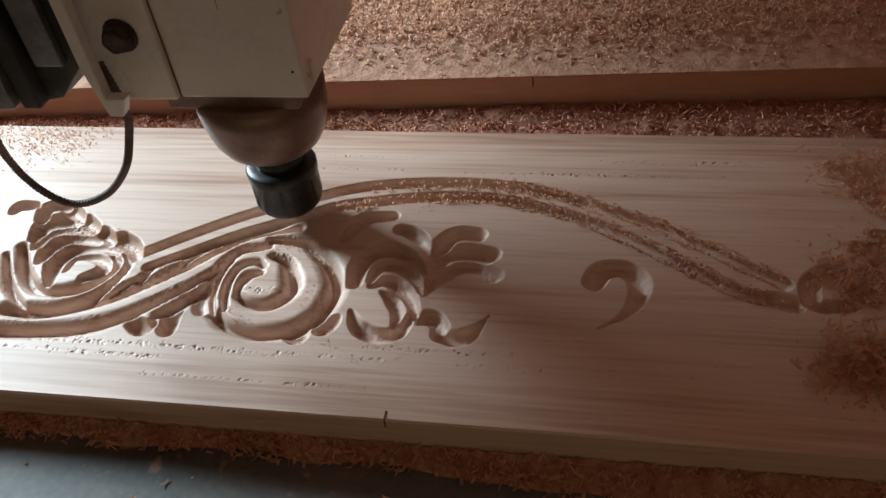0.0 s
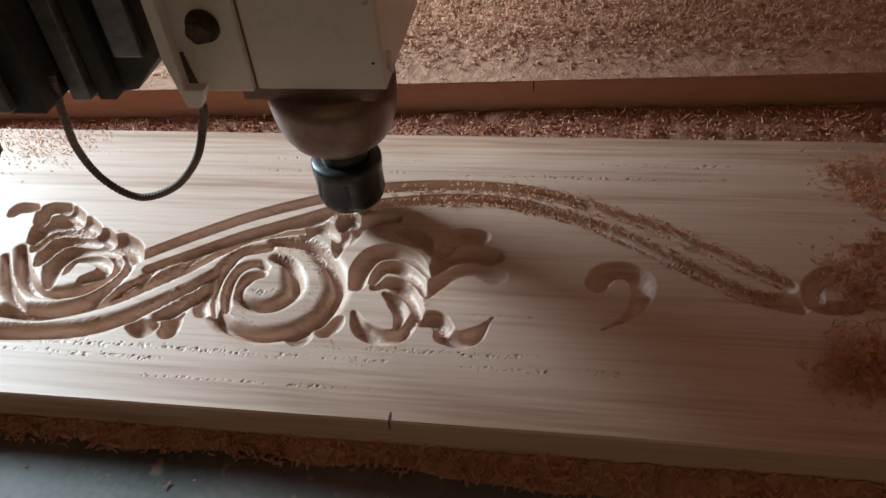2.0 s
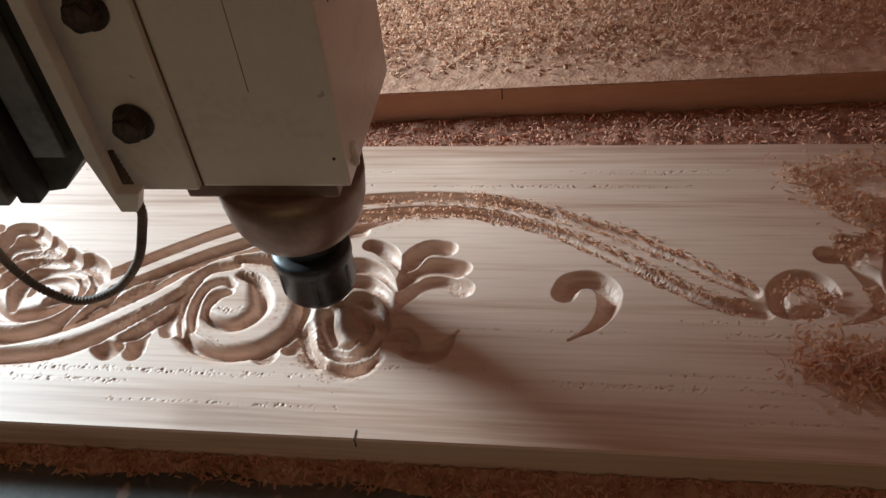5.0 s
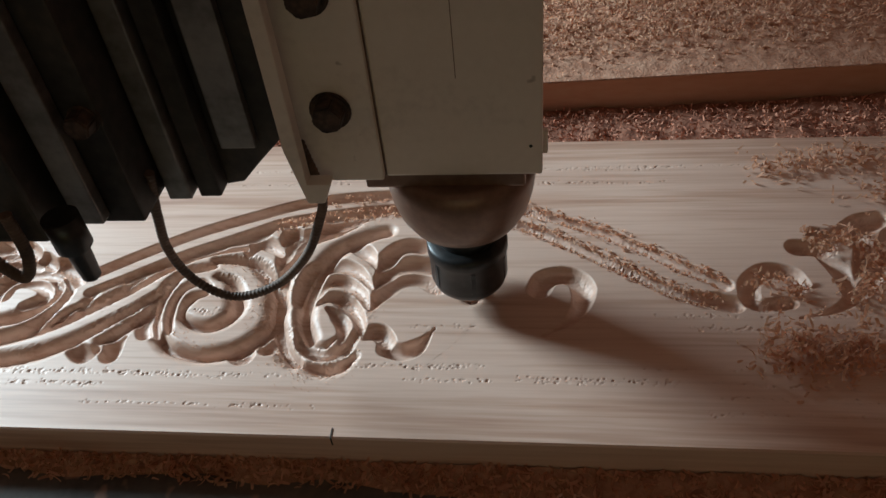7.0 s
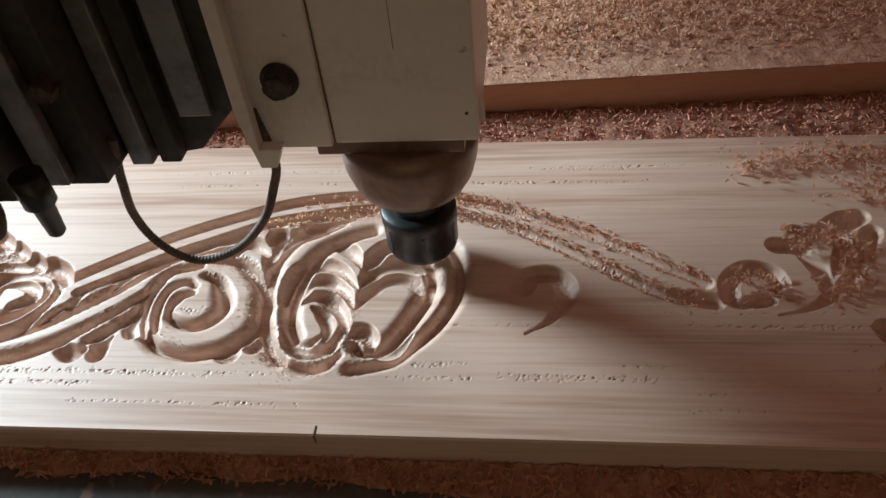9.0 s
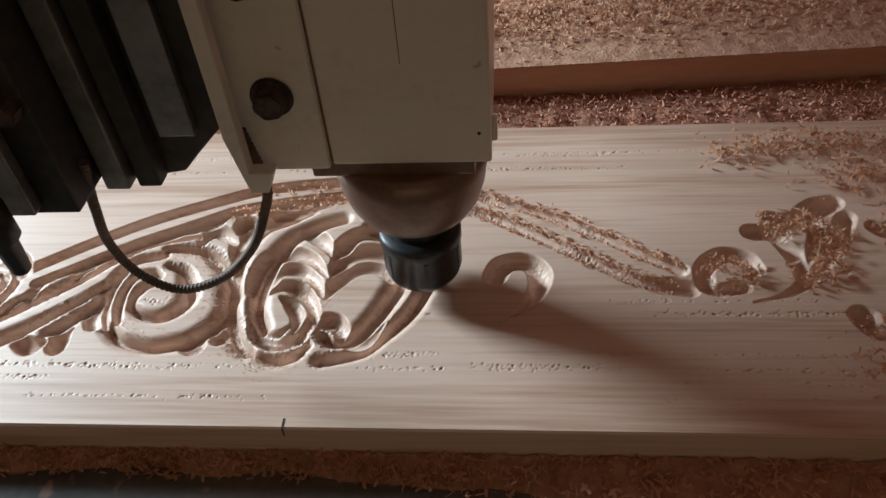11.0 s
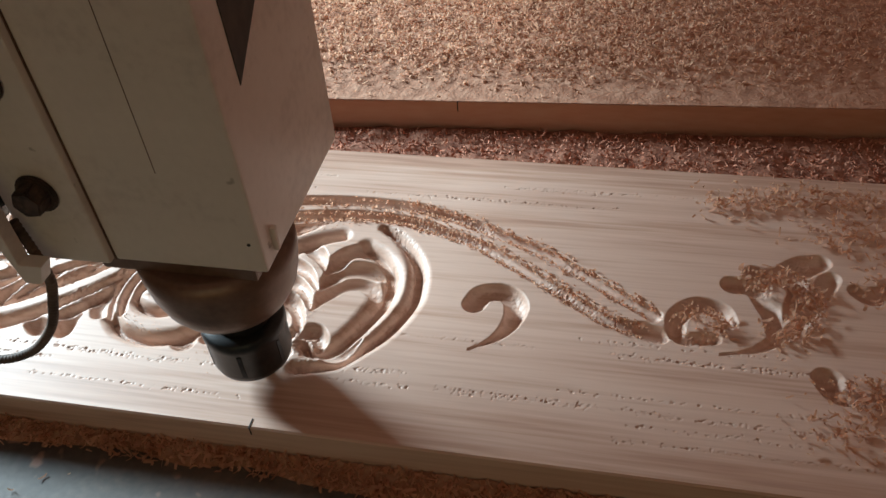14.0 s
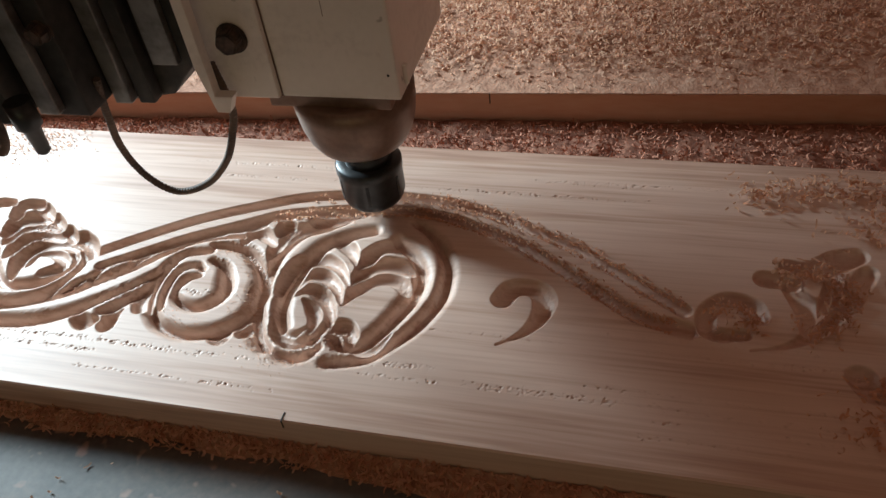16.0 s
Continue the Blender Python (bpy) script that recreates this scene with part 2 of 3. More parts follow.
def cut(width, lead, tail, points, span=(0.0, 1.0), steep=0.55, rib=False):
    """One pass of a round-nosed bit: lead and tail say how far its ends run out to a point.
    rib: a narrow cut whose shoulders are rounded over into half-round ribs."""
    line = spline(points)
    n = len(line)
    s = np.linspace(0, 1, n)
    size = np.minimum(1 - lead * np.clip(1 - s / 0.35, 0, 1), 1 - tail * np.clip((s - 0.45) / 0.55, 0, 1))
    for i in range(n):
        if not span[0] <= s[i] <= span[1]:
            continue
        r = max(0.0009, width * (1.25 if width < 10 else 1.0) / 2000 * size[i])
        d = min(0.0064, 1.2 * r)
        if rib:
            r = min(0.0112, r * 1.42)
            d = min(0.0076, 1.05 * r)
        cx, cy = line[i]
        a0, a1 = max(0, int((cx - r - X0) / CELL)), int((cx + r - X0) / CELL) + 2
        b0, b1 = max(0, int((cy - r - Y0) / CELL)), int((cy + r - Y0) / CELL) + 2
        if a1 <= 0 or b1 <= 0:
            continue
        q = ((GX[a0:a1, b0:b1] - cx) ** 2 + (GY[a0:a1, b0:b1] - cy) ** 2) / (r * r)
        block = depth_map[a0:a1, b0:b1]
        if rib:
            np.minimum(block, -d * (1 - np.sqrt(np.clip(1 - np.clip((1 - np.sqrt(q)) / 0.76, 0, 1) ** 2, 0, 1))), out=block)
        else:
            np.minimum(block, -d * np.clip(1 - q, 0, None) ** steep, out=block)


def carve():
    """The scrolls, leaves, buds and stems cut before the ring."""
    cut(7, 0.1, 0, [(-159, 98), (-133, 117), (-105, 135), (-71, 151), (-46, 161), (-19, 166), (7, 168), (34, 167), (58, 163), (77, 157), (99, 147), (122, 136), (144, 122), (167, 106), (183, 95)])  # A_up
    cut(7, 0.3, 0, [(-152, 87), (-132, 100), (-108, 116), (-85, 128), (-68, 137), (-56, 143), (-36, 148), (-10, 153), (16, 155), (42, 153), (62, 147), (86, 138), (110, 123), (132, 108), (149, 96), (164, 87), (179, 83)])  # A_low
    cut(9, 0, 0.4, [(-218, 52), (-198, 51), (-178, 57), (-160, 66), (-146, 77), (-131, 89), (-117, 103), (-104, 114), (-90, 120), (-74, 123)], rib=True)  # B_up
    cut(12, 0, 0.6, [(-218, 37), (-190, 39), (-170, 42), (-152, 50), (-138, 61), (-125, 73), (-114, 86), (-108, 96)], rib=True)  # B_low
    cut(9, 0.3, 0.8, [(-131, 54), (-122, 62), (-115, 75), (-110, 89)], rib=True)  # B_sub
    cut(5, 0.7, 0.8, [(-174, 53), (-164, 68), (-153, 79), (-143, 89)], rib=True)  # tw1
    cut(5, 0.6, 0.8, [(-155, 73), (-150, 83), (-147, 90)], rib=True)  # tw2
    cut(5, 0.6, 0.8, [(-136, 84), (-131, 96), (-117, 107)], rib=True)  # tw3
    cut(6, 0.3, 0.4, [(-242, 92), (-227, 70), (-210, 55), (-192, 52)], rib=True)  # N9
    cut(11, 0.75, 0, [(6, 102), (8, 111), (13, 120), (20, 124), (28, 123)])  # K1
    cut(11, 0.75, 0, [(6, 90), (8, 99), (14, 107), (25, 110), (37, 108)])  # K2
    cut(12, 0.75, 0, [(6, 76), (10, 87), (17, 96), (29, 99), (39, 93)])  # K3
    cut(8, 0.5, 0.1, [(6, 58), (9, 61), (13, 61), (17, 56)])  # hook
    cut(8, 0, 1, [(18, 51), (26, 49), (33, 53), (40, 64)])  # hook tail
    cut(8, 0.1, 0.7, [(-15, 125), (-9, 123), (-1, 116), (4, 107)])  # L0
    cut(12, 0.2, 0.7, [(-33, 83), (-33, 95), (-28, 106), (-17, 109), (-6, 104), (4, 92)])  # L1
    cut(9, 0.5, 0.7, [(-25, 86), (-21, 96), (-12, 97), (-2, 89), (4, 78)])  # L2
    cut(10, 0.5, 0.6, [(-23, 81), (-15, 85), (-6, 80), (1, 69), (4, 59)])  # L3
    cut(7, 0.7, 0.6, [(-17, 77), (-10, 72), (-6, 64), (-6, 55)])  # L crescent
    cut(8, 0.7, 0.3, [(-30, 63), (-24, 53), (-14, 48), (-4, 50), (0, 59)])  # L bowl
    cut(8, 0.4, 0.3, [(-103, 58), (-108, 69), (-110, 80), (-109, 90), (-106, 99), (-102, 104), (-95, 106), (-88, 108)], rib=True)  # scroll
    cut(6.5, 0.4, 0.3, [(-97, 60), (-101, 72), (-102, 82), (-99, 91), (-91, 95), (-86, 92)], rib=True)  # scroll
    cut(13.5, 0.4, 0.3, [(-87, 113), (-77, 113), (-66, 111), (-57, 104), (-49, 94), (-43, 82), (-43, 70), (-46, 60), (-53, 52), (-63, 47), (-75, 45), (-85, 47), (-93, 50), (-100, 56)], rib=True)  # scroll
    cut(12.5, 0.5, 0.4, [(-83, 100), (-74, 96), (-69, 87), (-66, 79), (-67, 72), (-72, 66), (-79, 64), (-87, 66), (-93, 70)], rib=True)  # scroll
    cut(6.5, 0.3, 0.4, [(-86, 87), (-92, 84), (-95, 76), (-92, 69)], rib=True)  # scroll
    cut(8, 0.2, 0.7, [(-109, 58), (-113, 68), (-112, 84), (-111, 96)])  # leaf groove
    cut(9, 0.3, 0.2, [(-238, 124), (-238, 134), (-228, 136)])  # N top
    cut(8, 0.3, 0.2, [(-259, 129), (-258, 134), (-249, 135)])  # N top
    cut(9.6, 0.5, 0.2, [(-233, 106), (-233, 119), (-223, 124), (-214, 125)])  # N fan
    cut(9.6, 0.5, 0.2, [(-228, 99), (-227, 112), (-217, 118), (-204, 118)])  # N fan
    cut(9.6, 0.5, 0.2, [(-219, 88), (-218, 102), (-209, 110), (-194, 109)])  # N fan
    cut(9.6, 0.4, 0.2, [(-204, 73), (-209, 89), (-204, 100), (-190, 104), (-178, 101)])  # N fan
    cut(8, 0.3, 0.4, [(-200, 83), (-199, 93), (-189, 95), (-179, 90), (-178, 83), (-186, 77)])  # N eye
    cut(9, 0.4, 0.3, [(-205, 67), (-192, 67), (-181, 72), (-173, 83), (-173, 92), (-179, 98)], rib=True)  # N spiral
    cut(11, 0.2, 0.5, [(-212, 53), (-191, 54), (-176, 62), (-167, 77), (-165, 89), (-172, 99)], rib=True)  # N outer
    cut(11, 0.3, 0.3, [(-236, 99), (-223, 79), (-209, 68), (-193, 65)], rib=True)  # N left
    cut(10, 0, 0, [(-223, 133), (-216, 128)])  # N lobe
    cut(10, 0, 0, [(-209, 124), (-201, 118)])  # N lobe
    cut(10, 0, 0, [(-193, 114), (-186, 109)])  # N lobe
    cut(12, 0, 0.2, [(-179, 109), (-169, 103), (-163, 95)])  # N lobe
    cut(11, 0.1, 0.4, [(-141, 47), (-135, 44), (-132, 48)])  # bud one
    cut(11, 0.1, 0.7, [(-122, 44), (-123, 51), (-119, 56)])  # bud one
    cut(11, 0.1, 0.4, [(-58, 47), (-53, 45), (-52, 52)])  # bud two
    cut(12, 0.1, 0.6, [(-42, 51), (-40, 54), (-36, 58)])  # bud two
    cut(9, 0.3, 0.3, [(-45, 116), (-43, 125), (-37, 133), (-22, 136)])  # rib end
    cut(12, 0, 1, [(91, 91), (95, 99), (106, 101), (113, 94), (112, 81), (105, 69), (93, 60)])  # comma
    cut(10, 0, 0.2, [(219, 95), (216, 103), (205, 105), (195, 96), (194, 85), (199, 81), (211, 83)])  # curl
    cut(9, 0.2, 0, [(175, 85), (185, 82)])  # chend
    cut(12, 0, 0, [(224, 122), (237, 122)])  # leafA
    cut(10, 0, 0, [(236, 133), (249, 130)])  # leafB
    cut(15, 0.3, 0.2, [(271, 145), (261, 140), (247, 130)])  # leafC
    cut(11, 0.1, 1, [(274, 133), (263, 113), (248, 93), (232, 79), (214, 73)])  # leafD
    cut(13, 0.3, 0.4, [(236, 116), (242, 104), (241, 90)])  # leafE
    cut(8, 0.3, 0.4, [(259, 130), (254, 113), (245, 98)])  # leafF
    cut(12, 0.2, 0.5, [(286, 125), (292, 122), (306, 129)])  # dotA
    cut(15, 0.6, 0.3, [(335, 110), (316, 99), (302, 87), (307, 74), (315, 73)])  # dotB
    cut(14, 0, 0.5, [(261, 64), (265, 57), (273, 55)])  # dotC


carve()
# torn grain: rows of short pits along the board
for row in range(34):
    py = rng.choice([0.018, 0.026, 0.033, 0.034, 0.041, 0.066, 0.074, 0.178, 0.192]) + rng.normal(0, 0.0008)
    px0, length = rng.uniform(-0.27, 0.20), rng.uniform(0.05, 0.16)
    for _ in range(int(length / 0.0018)):
        cx, cy = px0 + rng.uniform(0, length), py + rng.normal(0, 0.0007)
        r, d = rng.uniform(0.0006, 0.0010), rng.uniform(0.0002, 0.0005)
        a0, b0 = int((cx - r - X0) / CELL), int((cy - r - Y0) / CELL)
        if a0 < 0 or b0 < 0:
            continue
        sl = np.s_[a0:a0 + int(2 * r / CELL) + 2, b0:b0 + int(2 * r / CELL) + 2]
        q = ((GX[sl] - cx) ** 2 + (GY[sl] - cy) ** 2 * 2.2) / (r * r)
        depth_map[sl] -= d * np.clip(1 - q, 0, None)

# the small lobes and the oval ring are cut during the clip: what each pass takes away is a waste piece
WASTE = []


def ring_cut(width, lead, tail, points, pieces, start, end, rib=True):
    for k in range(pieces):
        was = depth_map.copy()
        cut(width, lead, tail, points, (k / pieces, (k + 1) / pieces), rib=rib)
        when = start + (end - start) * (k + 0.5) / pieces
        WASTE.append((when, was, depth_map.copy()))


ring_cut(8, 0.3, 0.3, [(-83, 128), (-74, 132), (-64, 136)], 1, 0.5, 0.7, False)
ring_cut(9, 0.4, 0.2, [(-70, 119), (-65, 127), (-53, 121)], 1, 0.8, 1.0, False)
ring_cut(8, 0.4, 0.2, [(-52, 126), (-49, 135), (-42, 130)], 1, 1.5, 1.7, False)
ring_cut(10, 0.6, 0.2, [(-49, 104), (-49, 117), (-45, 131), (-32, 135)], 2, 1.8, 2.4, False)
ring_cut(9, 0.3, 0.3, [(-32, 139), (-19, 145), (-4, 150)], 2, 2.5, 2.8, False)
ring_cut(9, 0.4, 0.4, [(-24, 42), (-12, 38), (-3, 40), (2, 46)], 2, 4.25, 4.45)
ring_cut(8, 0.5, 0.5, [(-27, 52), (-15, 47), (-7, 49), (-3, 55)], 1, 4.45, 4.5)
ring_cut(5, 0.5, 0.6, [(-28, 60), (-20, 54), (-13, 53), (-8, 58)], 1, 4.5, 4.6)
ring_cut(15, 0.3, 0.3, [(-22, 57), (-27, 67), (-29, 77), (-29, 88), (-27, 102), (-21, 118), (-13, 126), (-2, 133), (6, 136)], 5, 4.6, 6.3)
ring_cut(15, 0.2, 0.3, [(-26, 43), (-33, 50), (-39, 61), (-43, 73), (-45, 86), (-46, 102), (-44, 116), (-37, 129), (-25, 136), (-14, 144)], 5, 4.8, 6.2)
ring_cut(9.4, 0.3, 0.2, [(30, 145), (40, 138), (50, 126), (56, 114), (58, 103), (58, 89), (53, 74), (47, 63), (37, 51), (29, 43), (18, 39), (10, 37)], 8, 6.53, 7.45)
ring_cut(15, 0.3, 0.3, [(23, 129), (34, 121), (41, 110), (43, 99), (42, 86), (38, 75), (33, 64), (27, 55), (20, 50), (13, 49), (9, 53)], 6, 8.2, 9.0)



def blurred(h, radius):
    """A smooth mean over a square neighbourhood."""
    k = int(radius / CELL)
    for _ in range(2):
        for axis in (0, 1):
            pad = [(0, 0), (0, 0)]
            pad[axis] = (k + 1, k)
            c = np.cumsum(np.pad(h, pad, mode="edge"), axis=axis)
            n = h.shape[axis]
            h = (np.take(c, np.arange(2 * k + 1, 2 * k + 1 + n), axis) - np.take(c, np.arange(n), axis)) / (2 * k + 1)
    return h


def dressed(h):
    """Eases the sharpest arrises a little."""
    return np.minimum(h, np.minimum(0.0, blurred(h, 0.0011) + 0.0005))


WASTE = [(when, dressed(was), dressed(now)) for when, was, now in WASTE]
depth_map = dressed(depth_map)
rough = lumps(GX, GY, 4200, 3) * 0.00042 + lumps(GX, GY, 1300, 4) * 0.00030
rough *= np.clip(0.35 + 1.6 * lumps(GX, GY, 90, 5), 0.15, 1.6)
cut_in = np.clip(-depth_map / 0.001, 0, 1)
fuzz = cut_in * rough


def height_patch(top, low, mask):
    """A closed lump between two reliefs, over the cells of the mask."""
    ids = np.full(top.shape, -1)
    cells = np.argwhere(mask)
    corner = np.zeros_like(top, bool)
    for da in (0, 1):
        for db in (0, 1):
            corner[cells[:, 0] + da, cells[:, 1] + db] = True
    spots = np.argwhere(corner)
    ids[corner] = np.arange(len(spots))
    n = len(spots)
    a, b = spots[:, 0], spots[:, 1]
    up = np.stack([gx[a], gy[b], top[a, b]], -1)
    down = np.stack([gx[a], gy[b], np.minimum(low[a, b], top[a, b]) - 0.0003], -1)
    i, j = cells[:, 0], cells[:, 1]
    quad = np.stack([ids[i, j], ids[i + 1, j], ids[i + 1, j + 1], ids[i, j + 1]], -1)
    faces = [quad, quad[:, ::-1] + n]
    rim = 2 * n
    padded = np.pad(mask, 1)
    for (di, dj), (p, q) in {(0, -1): (0, 1), (1, 0): (1, 2), (0, 1): (2, 3), (-1, 0): (3, 0)}.items():
        open_side = ~padded[i + 1 + di, j + 1 + dj]
        e0, e1 = quad[open_side, p], quad[open_side, q]
        faces.append(np.stack([e1, e0, e0 + n, e1 + n], -1) + rim)
    return np.vstack([up, down, up, down]), np.vstack(faces)


def build_board():
    nx, ny = GX.shape
    z = depth_map + fuzz
    z[0, :] = z[-1, :] = 0
    z[:, 0] = z[:, -1] = 0
    verts = np.stack([GX, GY, z], -1).reshape(-1, 3)
    idx = np.arange(nx * ny).reshape(nx, ny)
    faces = np.stack([idx[:-1, :-1], idx[1:, :-1], idx[1:, 1:], idx[:-1, 1:]], -1).reshape(-1, 4)
    xa, xb, ya, yb, c = -0.58, 0.95, 0.0, WIDE, 0.0009
    x0, x1, y0, y1 = gx[0], gx[-1], gy[0], gy[-1]
    # plain top round the carving, chamfered arrises, sides and underside
    extra, quads = [], []

    def quad(*corners):
        k = len(verts) + len(extra)
        extra.extend(corners)
        quads.append((k, k + 1, k + 2, k + 3))

    def sheet(u0, u1, v0, v1):
        quad((u0, v0, 0), (u1, v0, 0), (u1, v1, 0), (u0, v1, 0))

    sheet(xa + c, x0, ya + c, yb - c), sheet(x1, xb - c, ya + c, yb - c)
    sheet(x0, x1, ya + c, y0), sheet(x0, x1, y1, yb - c)
    ring = [(xa, ya), (xb, ya), (xb, yb), (xa, yb)]
    inner = [(xa + c, ya + c), (xb - c, ya + c), (xb - c, yb - c), (xa + c, yb - c)]
    for k in range(4):
        (ax, ay), (bx, by) = ring[k], ring[(k + 1) % 4]
        (cx, cy), (dx, dy) = inner[k], inner[(k + 1) % 4]
        quad((ax, ay, -c), (bx, by, -c), (dx, dy, 0), (cx, cy, 0))
        quad((ax, ay, -THICK), (bx, by, -THICK), (bx, by, -c), (ax, ay, -c))
    quad((xa, ya, -THICK), (xa, yb, -THICK), (xb, yb, -THICK), (xb, ya, -THICK))
    me = mesh_from("carved_board", np.vstack([verts, np.array(extra)]), np.vstack([faces, np.array(quads)]), WOOD)
    flags = np.ones(len(me.polygons), bool)
    flags[:len(faces)] = np.abs(verts[faces, 2]).max(1) > 1e-6
    flags[len(faces):] = False
    me.polygons.foreach_set("use_smooth", flags)
    return tagged(new("carved_board", me), "pale pinkish wooden board with carved scrolls and leaves", "carved board")


carved_board = build_board()
part("pencil_line", box(-0.0003, 0.0003, -0.0003, 0.005, -0.0003, 0.0003), INK, carved_board, "short dark pencil mark")
part("pencil_line", box(-0.0001, 0.0004, -0.0004, 0.0002, -0.005, 0.0001), INK, carved_board, "short dark pencil mark")

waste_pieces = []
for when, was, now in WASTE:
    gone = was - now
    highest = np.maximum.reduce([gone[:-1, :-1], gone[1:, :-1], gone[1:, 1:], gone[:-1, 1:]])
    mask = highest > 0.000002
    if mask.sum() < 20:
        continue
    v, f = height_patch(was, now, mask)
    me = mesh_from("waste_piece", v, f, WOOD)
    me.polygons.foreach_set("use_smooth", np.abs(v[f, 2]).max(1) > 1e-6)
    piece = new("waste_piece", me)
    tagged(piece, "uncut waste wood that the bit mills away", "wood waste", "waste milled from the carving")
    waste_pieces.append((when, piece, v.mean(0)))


# ---- the far board, the shavings ----
FAR = Matrix.Translation((0.049, 0.287, 0)) @ Matrix.Rotation(radians(3.2), 4, "Z")
far_board = tagged(new("far_board"), "wooden board strewn with pinkish shavings", "wooden board")
far_board.matrix_world = FAR
part("plank", box(-0.60, 0.90, 0, 0.42, -THICK, 0, 0.0009), WOOD_FAR, far_board)
part("pencil_line", box(-0.0004, 0.0004, -0.0004, 0.0002, -0.008, 0.0003), INK, far_board, "short dark pencil mark")


def heap(name, u, v, z, label, mat=None):
    """A lumpy sheet of dust."""
    n, m = u.shape
    idx = np.arange(n * m).reshape(n, m)
    f = np.stack([idx[:-1, :-1], idx[1:, :-1], idx[1:, 1:], idx[:-1, 1:]], -1).reshape(-1, 4)
    ob = new(name, mesh_from(name, np.stack([u, v, z], -1).reshape(-1, 3), f, mat or DUST))
    return tagged(ob, label, "sawdust", kind="stuff")


u, v = np.meshgrid(np.linspace(-0.59, 0.75, 640), np.linspace(0.0005, 0.415, 200), indexing="ij")
lay = np.clip((v - 0.012) / 0.06, 0, 1) * np.clip((0.42 - u) / 0.35, 0.10, 1)
z_far = 0.0003 + lay * (0.006 + 0.0014 * lumps(u, v, 420, 11)) + 0.0011 * lumps(u, v, 1100, 12) * np.clip(lay * 4, 0.1, 1)
z_far = np.maximum(z_far, -0.001)
far_dust = heap("sawdust", u, v, z_far, "layer of pinkish sawdust on the far board")
far_dust.matrix_world = FAR


def on_far(n, length, width, low):
    a, b = rng.uniform(-0.58, 0.62, n), 0.004 + 0.40 * rng.random(n) ** 0.9
    keep = rng.random(n) < np.clip((b - low) / 0.05, 0.05, 1) * np.clip((0.44 - a) / 0.35, 0.05, 1)
    a, b = a[keep], b[keep]
    i, j = np.clip(((a + 0.59) / 1.34 * 639).astype(int), 0, 639), np.clip((b / 0.415 * 199).astype(int), 0, 199)
    h = z_far[i, j] + rng.uniform(0, 0.0034, len(a)) * np.clip(b / 0.05, 0.2, 1) + 0.0004
    w = np.array(FAR) @ np.stack([a, b, h, np.ones_like(a)])
    return shavings("wood_shavings", w[0], w[1], w[2], length, width, 0.7, "curled pinkish shavings heaped on the far board")


on_far(100000, 0.0046, 0.0012, 0.014)

# trench between the boards, its shade put into the red tones
u, v = np.meshgrid(np.linspace(-0.57, 0.9, 420), np.linspace(0, 1, 26), indexing="ij")
front, back = 0.221 + 0 * u, 0.285 + (u - 0.049) * math.tan(radians(3.2))
yy = front + (np.maximum(back, front + 0.004) - front) * v
zz = -THICK + 0.003 + 0.002 * lumps(u, yy, 220, 21) + 0.002 * (1 - v) ** 3
heap("sawdust", u, yy, np.maximum(zz, -THICK + 0.002), "sawdust filling the gap, coloured dark red for shade", SHADED_DUST)
n = 11000
a, s = rng.uniform(-0.56, 0.75, n), rng.random(n)
bk = np.maximum(0.285 + (a - 0.049) * math.tan(radians(3.2)), 0.226)
shavings("wood_shavings", a, 0.223 + (bk - 0.226) * s, -THICK + 0.003 + 0.002 * (1 - s) ** 3 + rng.uniform(0, 0.003, n), 0.0045, 0.0010, 0.7, "shavings lying in the gap, coloured dark red for shade", mat=SHADED_SHAVING)

# along the front of the carved board
u, v = np.meshgrid(np.linspace(-0.57, 0.7, 420), np.linspace(0, 1, 22), indexing="ij")
reach = 0.009 + 0.007 * lumps(u, u * 0, 60, 31) + 0.024 * np.clip((u - 0.02) / 0.25, 0, 1)
yy = -0.0006 - np.maximum(reach, 0.005) * v
zz = -THICK + 0.0075 * (1 - v) ** 1.3 + 0.0018 * lumps(u, yy, 500, 32) * (1 - v) - 0.0004 * v
heap("sawdust", u, yy, zz, "pinkish sawdust along the board's foot")
n = 3600
a, s = rng.uniform(-0.45, 0.55, n), rng.random(n) ** 1.5
rc = 0.008 + 0.024 * np.clip((a - 0.02) / 0.25, 0, 1)
shavings("wood_shavings", a, -0.001 - rc * 1.2 * s, -THICK + 0.006 * (1 - s) + rng.uniform(0.0003, 0.003, n), 0.0055, 0.0013, 0.5, "shavings gathered at the foot of the carved board")
n = 520
a, b = rng.uniform(-0.5, 0.6, n), -0.02 - 0.16 * rng.random(n)
shavings("wood_shavings", a, b, np.full(n, -THICK + 0.0007), 0.004, 0.0011, 0.2, "scattered shavings on the machine bed")


def surface(px, py):
    i = np.clip(((px - X0) / CELL).astype(int), 0, len(gx) - 1)
    j = np.clip(((py - Y0) / CELL).astype(int), 0, len(gy) - 1)
    return depth_map[i, j]


